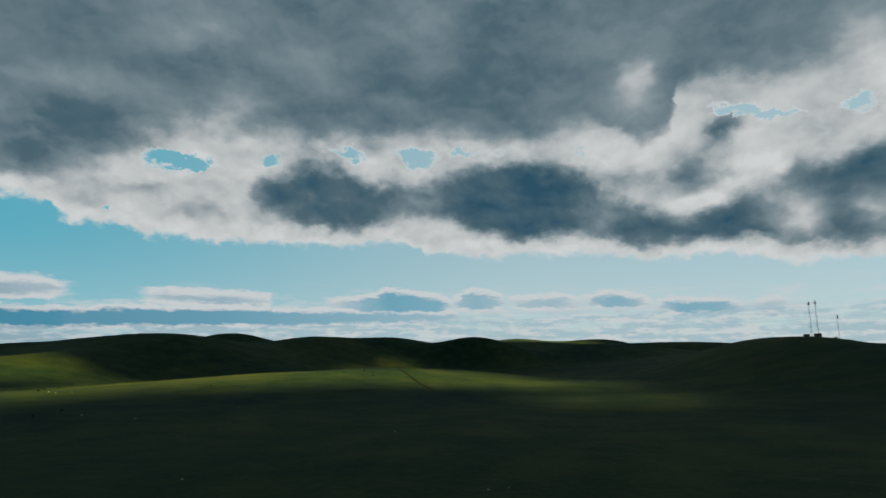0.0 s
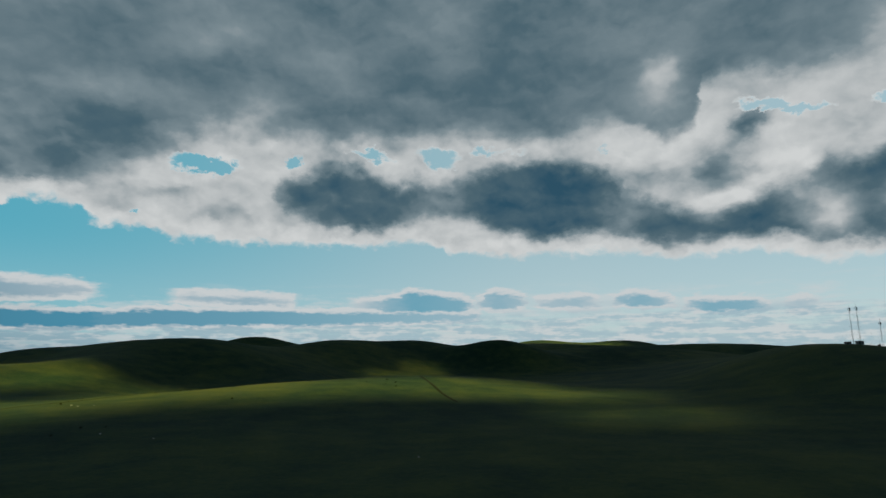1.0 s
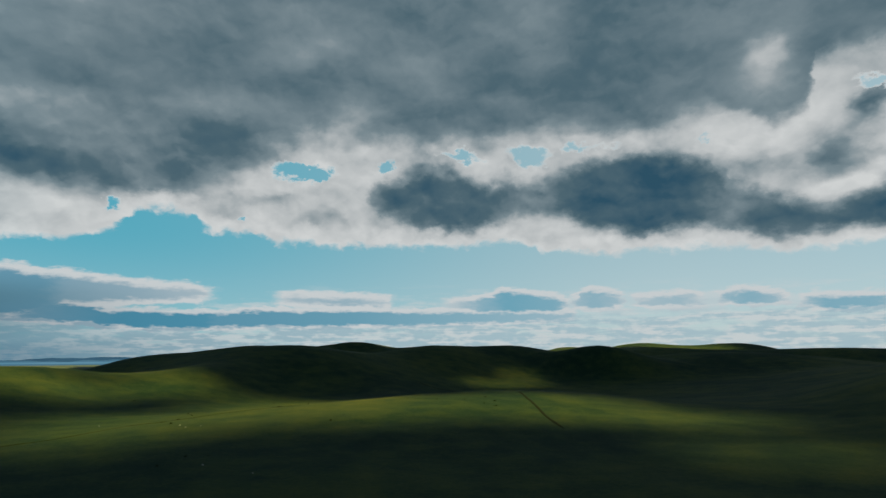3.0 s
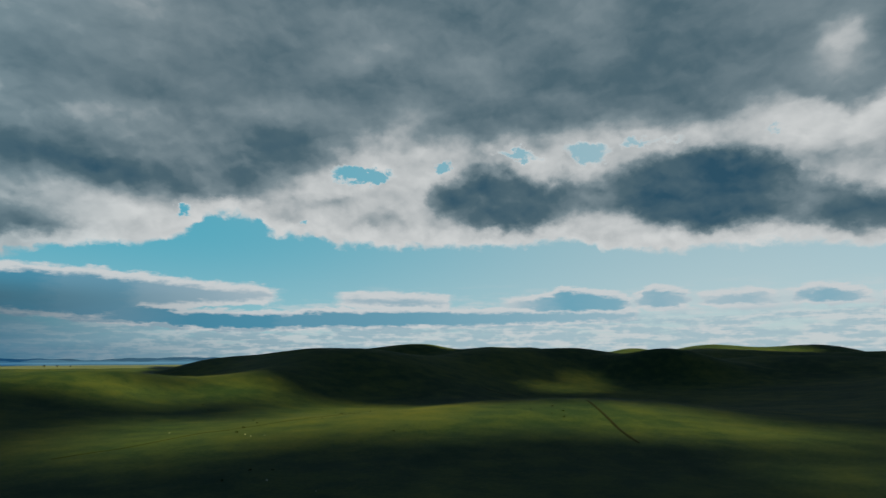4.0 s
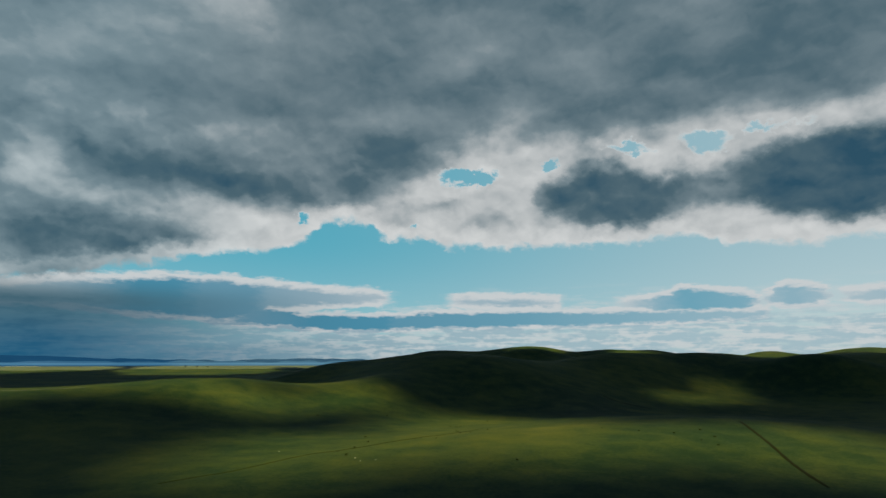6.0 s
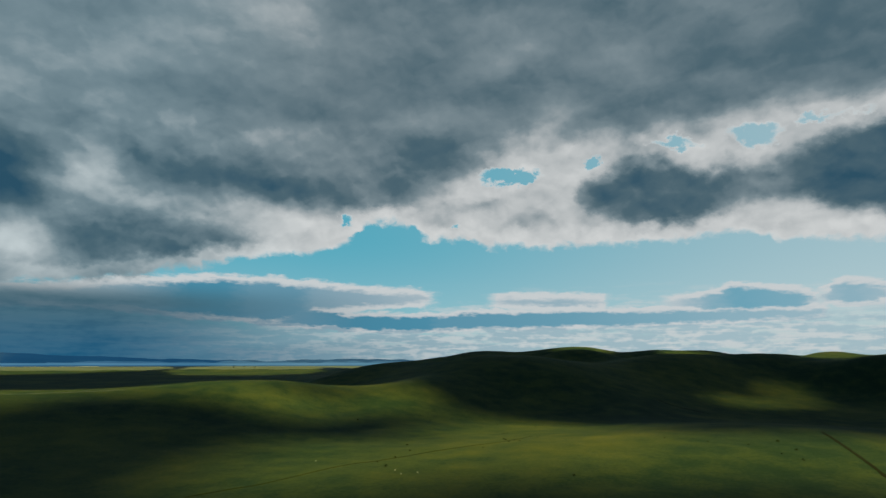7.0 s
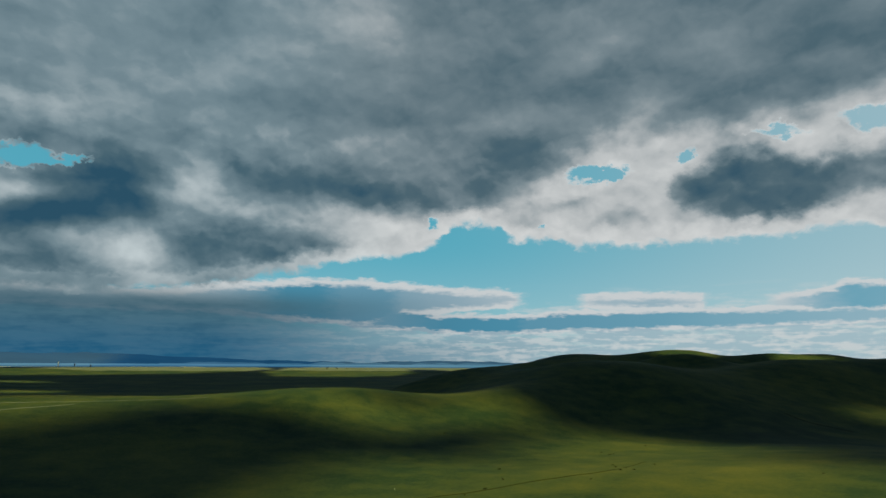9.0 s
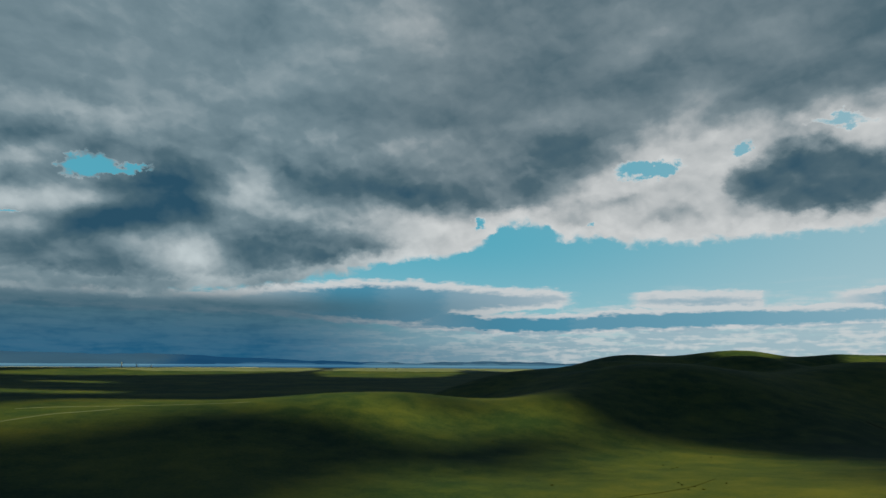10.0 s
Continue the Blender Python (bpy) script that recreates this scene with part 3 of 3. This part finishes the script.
STRAW = plain("dry straw grass", (0.11, 0.135, 0.12), 0.95, grain=0.004, spread=0.3)
SALT = plain("pale salt crust", (0.45, 0.45, 0.40), 0.9, grain=0.01, spread=0.15)
# blue and pale haze painted as emission over a near black base
FAR_HAZE_GLOW = haze_material("distant land in blue haze glow", (0.008, 0.055, 0.125), (0.012, 0.068, 0.145))
SHORE_HAZE_GLOW = haze_material("far shore in blue haze glow", (0.030, 0.110, 0.20), (0.045, 0.135, 0.23))
LAKE_HAZE_GLOW = haze_material("far water in pale haze glow", (0.05, 0.17, 0.28), (0.08, 0.21, 0.32))

STEPS = np.arange(-92, -14, 0.25)


def drape(b, near, far, lift=0.8):
    return [(r, float(ground_z(*at_bearing(b, r))) + lift) for r in np.linspace(near, far, 14)]


far_strip("dry_plain", "buff dry grass plain in bright sunlight far off", "plain", STRAW, np.arange(-76, -22, 0.4), lambda b: drape(b, 4080 + 160 * ripple(b, 2) + max(0, -68 - b) * 60, 4868))
far_strip("salt_flat", "thin white salt flat along the far plain", "salt flat", SALT, np.arange(-90, -60, 0.4), lambda b: drape(b, 4700 + 20 * ripple(b, 5), 4790 + 25 * ripple(b, 6), 1.6))
# shore, lake, hills and islands: upright strips with air light put in as glow
far_strip("far_shore", "dark blue line of far lake shore, haze put in as glow", "shore", SHORE_HAZE_GLOW, STEPS, lambda b: [(4872, 60), (4876, 78 + 2 * ripple(b, 1)), (4882, 60)])
far_strip("lake", "pale lake strip on the horizon, shine and haze put in as glow", "lake", LAKE_HAZE_GLOW, STEPS, lambda b: [(4884, 60), (4886, 91 + 3 * ripple(b, 3)), (4892, 60)])
far_strip("distant_hills", "low hills beyond the plain, blue haze put in as glow", "hills", FAR_HAZE_GLOW, STEPS, lambda b: [(4894, 60), (4900, 100 + max(0.0, 52 / (1 + math.exp((b + 61) / 3.5)) + 14 + 26 * ripple(b, 9))), (4908, 60)])
far_strip("distant_islands", "faint low islands on the horizon, blue haze put in as glow", "hills", SHORE_HAZE_GLOW, np.arange(-64, -24, 0.25), lambda b: [(4887, 60), (4889, 92 + max(0.0, 30 * ripple(b, 14) + 8)), (4891, 60)])

# ---- tracks in the grass ----


def track(name, label, mat, width, points):
    """A worn strip draped over the ground, with low shoulders."""
    pts = [Vector(p) for p in points]
    line = []
    for i in range(len(pts) - 1):
        p0, p1, p2, p3 = pts[max(i - 1, 0)], pts[i], pts[i + 1], pts[min(i + 2, len(pts) - 1)]
        steps = max(2, int((p2 - p1).length / 2.5))
        for k in range(steps):
            t = k / steps
            line.append(0.5 * (2 * p1 + (p2 - p0) * t + (2 * p0 - 5 * p1 + 4 * p2 - p3) * t * t + (3 * p1 - p0 - 3 * p2 + p3) * t ** 3))
    line.append(pts[-1])
    verts, faces = [], []
    for i, p in enumerate(line):
        d = (line[min(i + 1, len(line) - 1)] - line[max(i - 1, 0)]).normalized()
        side = Vector((d.y, -d.x))
        w = width * (1 + 0.25 * math.sin(i * 1.3) * math.sin(i * 0.37)) * min(1, 0.35 + 0.2 * min(i, len(line) - 1 - i))
        for f, lift in ((-0.5, 0.03), (-0.36, 0.22), (-0.2, 0.12), (0.2, 0.12), (0.36, 0.22), (0.5, 0.03)):
            x, y = p + side * (f * w)
            verts.append((x, y, float(ground_z(x, y)) + lift))
        if i:
            faces += [((i - 1) * 6 + k, i * 6 + k, i * 6 + k + 1, (i - 1) * 6 + k + 1) for k in range(5)]
    ob = mesh_object(name, verts, faces, mat)
    return tagged(ob, label, "track", kind="structure")


track("dirt_track", "dark dirt track running down over the grassy crest", EARTH, 1.9, [(-41, 530), (-36, 505), (-31, 482), (-23, 445), (-16, 412), (-10, 388), (-6, 374)])
track("dirt_track", "short dark dirt track on the hill slope", EARTH, 3.0, [(-215, 905), (-200, 893), (-184, 886), (-166, 884), (-150, 880)])
track("dirt_track", "faint rutted track across the sunlit meadow", WORN_GRASS, 0.5, [(-262, 255), (-253, 288), (-247, 332), (-236, 356), (-228, 383), (-213, 420), (-209, 450), (-212, 490)])
track("gravel_track", "pale gravel track along the low ridge", PALE_EARTH, 1.6, [(-552, 212), (-562, 236), (-569, 252), (-574, 269), (-578, 288), (-583, 312)])
track("gravel_track", "pale gravel track over the ridge top", PALE_EARTH, 1.1, [(-604, 250), (-600, 290), (-592, 330), (-575, 370), (-556, 405)])

# ---- helpers for things ----


def part(name, bm, mat, parent, label=""):
    me = bpy.data.meshes.new(name)
    bm.to_mesh(me)
    bm.free()
    me.materials.append(mat)
    ob = new(name, me)
    ob.parent = parent
    return tagged(ob, label) if label else ob


def thing(name, x, y, label, category, group="", sink=0.0):
    ob = new(name)
    ob.location = (x, y, float(ground_z(x, y)) - sink)
    return tagged(ob, label, category, group)


def add_box(bm, size, at, bevel=0.0):
    made = bmesh.ops.create_cube(bm, size=1.0, matrix=Matrix.Translation(at) @ Matrix.Diagonal((*size, 1)))
    if bevel:
        edges = list({e for v in made["verts"] for e in v.link_edges})
        bmesh.ops.bevel(bm, geom=edges, offset=bevel, segments=2, affect="EDGES")
    return bm


def add_rod(bm, a, b, r0, r1=None, sides=6):
    a, b = Vector(a), Vector(b)
    turn = (b - a).to_track_quat("Z", "Y").to_matrix().to_4x4()
    m = Matrix.Translation((a + b) / 2) @ turn
    bmesh.ops.create_cone(bm, cap_ends=True, segments=sides, radius1=r0, radius2=r0 if r1 is None else r1, depth=(b - a).length, matrix=m)
    return bm


STEEL = plain("galvanised steel", (0.10, 0.11, 0.12), 0.5, 0.7, grain=1.0)
DARK_STEEL = plain("dark painted steel", (0.03, 0.03, 0.035), 0.6, 0.2)
PLASTER = plain("weathered grey plaster", (0.20, 0.20, 0.19), 0.9, grain=0.6)
ROOF = plain("rusty sheet roof", (0.09, 0.07, 0.06), 0.7, 0.3, grain=0.8)
BARK = plain("brown bark", (0.05, 0.035, 0.022), 0.95, grain=8)
LEAF = plain("dark shrub leaves", (0.022, 0.030, 0.012), 0.8, grain=5)
STONE = plain("pale lichened stone", (0.42, 0.42, 0.38), 0.9, grain=2.0, spread=0.25)
WHITE = plain("white painted concrete", (0.72, 0.73, 0.73), 0.7, grain=0.2, spread=0.1)

# ---- radio masts and huts on the hill ----


def mast(x, y, height, width, label):
    top = thing("radio_mast", x, y, label, "radio mast", "masts on the hill")
    feet = [Vector((width * math.cos(a), width * math.sin(a), 0)) for a in (0.4, 2.5, 4.6)]
    for f in feet:
        part("leg", add_rod(bmesh.new(), f, f * 0.55 + Vector((0, 0, height)), 0.06, 0.04), STEEL, top)
    bm = bmesh.new()
    levels = 16
    for i in range(levels):
        z0, z1 = height * i / levels, height * (i + 1) / levels
        r0, r1 = 1 - 0.45 * i / levels, 1 - 0.45 * (i + 1) / levels
        for k in range(3):
            p, q = feet[k], feet[(k + 1) % 3]
            add_rod(bm, p * r1 + Vector((0, 0, z1)), q * r1 + Vector((0, 0, z1)), 0.018, sides=4)
            add_rod(bm, p * r0 + Vector((0, 0, z0)), q * r1 + Vector((0, 0, z1)), 0.018, sides=4)
    part("lattice", bm, STEEL, top)
    part("base_plate", add_box(bmesh.new(), (width * 3, width * 3, 0.4), (0, 0, 0.1), 0.05), PLASTER, top)
    part("platform", add_rod(bmesh.new(), (0, 0, height - 2.6), (0, 0, height - 2.4), 0.7, sides=12), DARK_STEEL, top)
    for k in range(3):
        a = k * 2.094 + 0.3
        bm = add_box(bmesh.new(), (0.35, 0.16, 1.9), (0, 0, 0), 0.04)
        bm.transform(Matrix.Translation((0.95 * math.cos(a), 0.95 * math.sin(a), height - 1.4)) @ Matrix.Rotation(a + 1.57, 4, "Z"))
        panel = part("antenna_panel", bm, DARK_STEEL, top)
        part("bracket", add_rod(bmesh.new(), (0.2 * math.cos(a), 0.2 * math.sin(a), height - 1.4), (0.95 * math.cos(a), 0.95 * math.sin(a), height - 1.4), 0.04), STEEL, panel)
    bm = bmesh.new()
    bmesh.ops.create_uvsphere(bm, u_segments=12, v_segments=6, radius=0.4, matrix=Matrix.Translation((0.55, 0, height * 0.9)) @ Matrix.Diagonal((0.45, 1, 1, 1)))
    part("dish", bm, DARK_STEEL, top)
    part("spike", add_rod(bmesh.new(), (0, 0, height - 0.5), (0, 0, height + 2.2), 0.05, 0.02), STEEL, top)
    for k in range(3):
        a = k * 2.094 + 1.2
        for f, reach in ((0.95, 11), (0.55, 9)):
            ground = Vector((reach * math.cos(a), reach * math.sin(a), 0))
            ground.z = float(ground_z(x + ground.x, y + ground.y)) - top.location.z
            part("guy_wire", add_rod(bmesh.new(), (0, 0, height * f), ground, 0.012, sides=4), STEEL, top)
    return top


mast(294, 479, 28.0, 0.5, "slender guyed steel lattice radio mast on the hilltop")
mast(300, 480, 29.0, 0.55, "taller guyed steel lattice radio mast beside huts")
mast(323, 490, 21.0, 0.5, "shorter lattice radio mast standing apart on the hill")


def hut(x, y, wide, deep, high, label):
    top = thing("hut", x, y, label, "hut", "huts below the masts", sink=0.3)
    bm = add_box(bmesh.new(), (wide, deep, high), (0, 0, high / 2))
    part("wall", bm, PLASTER, top)
    bm = bmesh.new()
    w, d, r = wide / 2 + 0.25, deep / 2 + 0.25, high + 0.55
    v = [bm.verts.new(p) for p in ((-w, -d, high), (w, -d, high), (w, d, high), (-w, d, high), (-w, 0, r), (w, 0, r), (-w, -d, high - 0.12), (w, -d, high - 0.12), (w, d, high - 0.12), (-w, d, high - 0.12))]
    for f in ((0, 1, 5, 4), (2, 3, 4, 5), (1, 2, 5), (3, 0, 4), (6, 7, 1, 0), (7, 8, 2, 1), (8, 9, 3, 2), (9, 6, 0, 3), (9, 8, 7, 6)):
        bm.faces.new([v[i] for i in f])
    part("roof", bm, ROOF, top)
    door = part("door", add_box(bmesh.new(), (0.9, 0.08, min(2.0, high - 0.2)), (-wide * 0.22, -deep / 2 - 0.03, min(2.0, high - 0.2) / 2 + 0.3), 0.02), DARK_STEEL, top)
    part("handle", add_rod(bmesh.new(), (-wide * 0.22 + 0.3, -deep / 2 - 0.12, 1.2), (-wide * 0.22 + 0.3, -deep / 2 - 0.12, 1.4), 0.02), STEEL, door)
    part("window", add_box(bmesh.new(), (0.7, 0.08, 0.6), (wide * 0.25, -deep / 2 - 0.03, high * 0.62), 0.02), DARK_STEEL, top)


hut(286, 473, 3.6, 2.6, 1.9, "low grey plaster hut with sheet roof on hilltop")
hut(296, 475, 4.4, 3.0, 2.4, "larger grey plaster hut at the foot of masts")
hut(314, 481, 1.4, 1.4, 1.7, "tiny grey equipment hut on the hill crest")
hut(326, 484, 3.8, 2.8, 2.1, "grey plaster hut beside the shorter mast")

# ---- shrubs and stones (stand-ins for grazing animals and pale specks), trees and far towers ----


def leafy(bm, count, reach, size, seed, centre=(0, 0, 0)):
    rng = random.Random(seed)
    for _ in range(count):
        a, h = rng.uniform(0, 6.283), rng.uniform(-0.45, 1)
        r = math.sqrt(max(0, 1 - h * h)) * rng.uniform(0.55, 1.05)
        p = Vector((centre[0] + reach[0] * r * math.cos(a), centre[1] + reach[1] * r * math.sin(a), centre[2] + reach[2] * h * rng.uniform(0.7, 1.1)))
        s = size * rng.uniform(0.6, 1.4)
        turn = Euler((rng.uniform(-1.2, 1.2), rng.uniform(-1.2, 1.2), a)).to_matrix()
        v = [bm.verts.new(p + turn @ Vector(q) * s) for q in ((-0.5, 0, 0), (0, -0.32, 0.06), (0.55, 0, 0), (0, 0.32, 0.06))]
        bm.faces.new(v)
    return bm


def shrub(x, y, label, seed, wide=1.1, high=0.9):
    top = thing("shrub", x, y, label, "shrub", "scattered shrubs")
    rng = random.Random(seed)
    for _ in range(4):
        a = rng.uniform(0, 6.28)
        part("stem", add_rod(bmesh.new(), (0, 0, -0.1), (0.5 * wide * math.cos(a), 0.5 * wide * math.sin(a), high * 0.7), 0.05, 0.02, 5), BARK, top)
    part("crown", leafy(bmesh.new(), 170, (wide, wide * 0.8, high * 0.7), 0.22, seed, (0, 0, high * 0.55)), LEAF, top)
    return top


# these shrubs stand in for small dark grazing animals on the slope
first = [shrub(-387, 516, "small dark shrub alone on the grass, stand-in for an animal", 1, 0.8, 0.7), shrub(-266, 417, "broad dark shrub low in the grass, stand-in for an animal", 2, 1.0, 0.55), shrub(-62, 477, "dark bushy shrub near the crest, stand-in for an animal", 3, 0.9, 0.9)]
LOOSE = [(-268, 549), (-255, 534), (-264, 621), (-236, 347), (-119, 466), (-95, 459), (-75, 459), (-59, 444), (-50, 435), (-242, 385), (-236, 362), (-223, 337), (-205, 404), (-256, 543),
         (-220, 462), (-205, 438), (-200, 443), (-199, 469), (-135, 355), (-362, 492), (-160, 240), (-160, 258), (-152, 262), (-304, 623), (-352, 579), (-53, 458), (-214, 452), (-207, 450)]
rng = random.Random(7)
for i, (x, y) in enumerate(LOOSE):
    k = rng.uniform(0.6, 1.05)
    copy_thing(first[i % 3], pose(x, y, float(ground_z(x, y)), 0, 0, rng.uniform(0, 360)) @ Matrix.Scale(k, 4))


def boulder(x, y, size, seed, label):
    bm = bmesh.new()
    bmesh.ops.create_icosphere(bm, subdivisions=3, radius=1.0)
    for v in bm.verts:
        d = noise.noise(v.co * 1.3 + Vector((seed, 0, 0))) * 0.35 + noise.noise(v.co * 3.1 + Vector((0, seed, 0))) * 0.12
        v.co = Vector((v.co.x * 1.2, v.co.y * 0.9, v.co.z * 0.7)) * (1 + d) * size
    me = bpy.data.meshes.new("boulder")
    bm.to_mesh(me)
    bm.free()
    me.materials.append(STONE)
    ob = new("boulder", me)
    ob.location = (x, y, float(ground_z(x, y)) + 0.25 * size)
    return tagged(ob, label, "boulder", "pale stones in the grass")


# stones put in for the pale specks scattered over the grass
for i, (x, y, size) in enumerate([(-145, 247, 0.33), (-202, 333, 0.26), (-119, 238, 0.23), (-53, 127, 0.20), (-50, 110, 0.20), (-14, 105, 0.16), (-10, 106, 0.20), (12, 117, 0.14), (-16, 203, 0.23), (8, 115, 0.20), (-214, 332, 0.39), (-275, 344, 0.33), (-207, 327, 0.29)]):
    boulder(x, y, size, i * 3.7, "pale grey stone lying in the grass, put in for a speck" if size < 0.28 else "larger pale stone on the open slope, put in for a speck")


def tree(x, y, high, seed, label):
    top = thing("tree", x, y, label, "tree", "far clump of trees")
    part("trunk", add_rod(bmesh.new(), (0, 0, -0.5), (0.3, 0.2, high * 0.55), high * 0.05, high * 0.02, 8), BARK, top)
    rng = random.Random(seed)
    for _ in range(5):
        a, z = rng.uniform(0, 6.28), rng.uniform(0.3, 0.5) * high
        part("limb", add_rod(bmesh.new(), (0.15, 0.1, z), (0.35 * high * math.cos(a), 0.35 * high * math.sin(a), z + 0.3 * high), high * 0.018, high * 0.006, 5), BARK, top)
    bm = bmesh.new()
    for _ in range(9):
        a, r = rng.uniform(0, 6.28), rng.uniform(0.1, 0.42) * high
        leafy(bm, 60, (0.22 * high, 0.22 * high, 0.16 * high), high * 0.07, rng.random(), (r * math.cos(a), r * math.sin(a), rng.uniform(0.45, 0.9) * high))
    part("crown", bm, LEAF, top)


tree(-3303, 2800, 17, 4, "dark broad tree standing on the far plain")
tree(-3262, 2850, 15, 5, "dark round tree on the far plain's edge")
tree(-3190, 2875, 12, 6, "low dark tree on the far plain")


def tower(bearing, high, label):
    x, y = at_bearing(bearing, 4780)
    top = thing("white_tower", x, y, label, "tower", "towers on the far plain", sink=1)
    part("shaft", add_rod(bmesh.new(), (0, 0, 0), (0, 0, high), 4.5, 3.0, 16), WHITE, top)
    part("head", add_rod(bmesh.new(), (0, 0, high), (0, 0, high + 5), 5.0, 4.0, 16), WHITE, top)
    part("roof", add_rod(bmesh.new(), (0, 0, high + 5), (0, 0, high + 7.5), 4.2, 0.4, 16), ROOF, top)


tower(-71.2, 27, "tall white tower far away on the plain")
tower(-70.1, 16, "low white tower far away on the plain")
tower(-69.0, 9, "small white tower beside the salt flat")
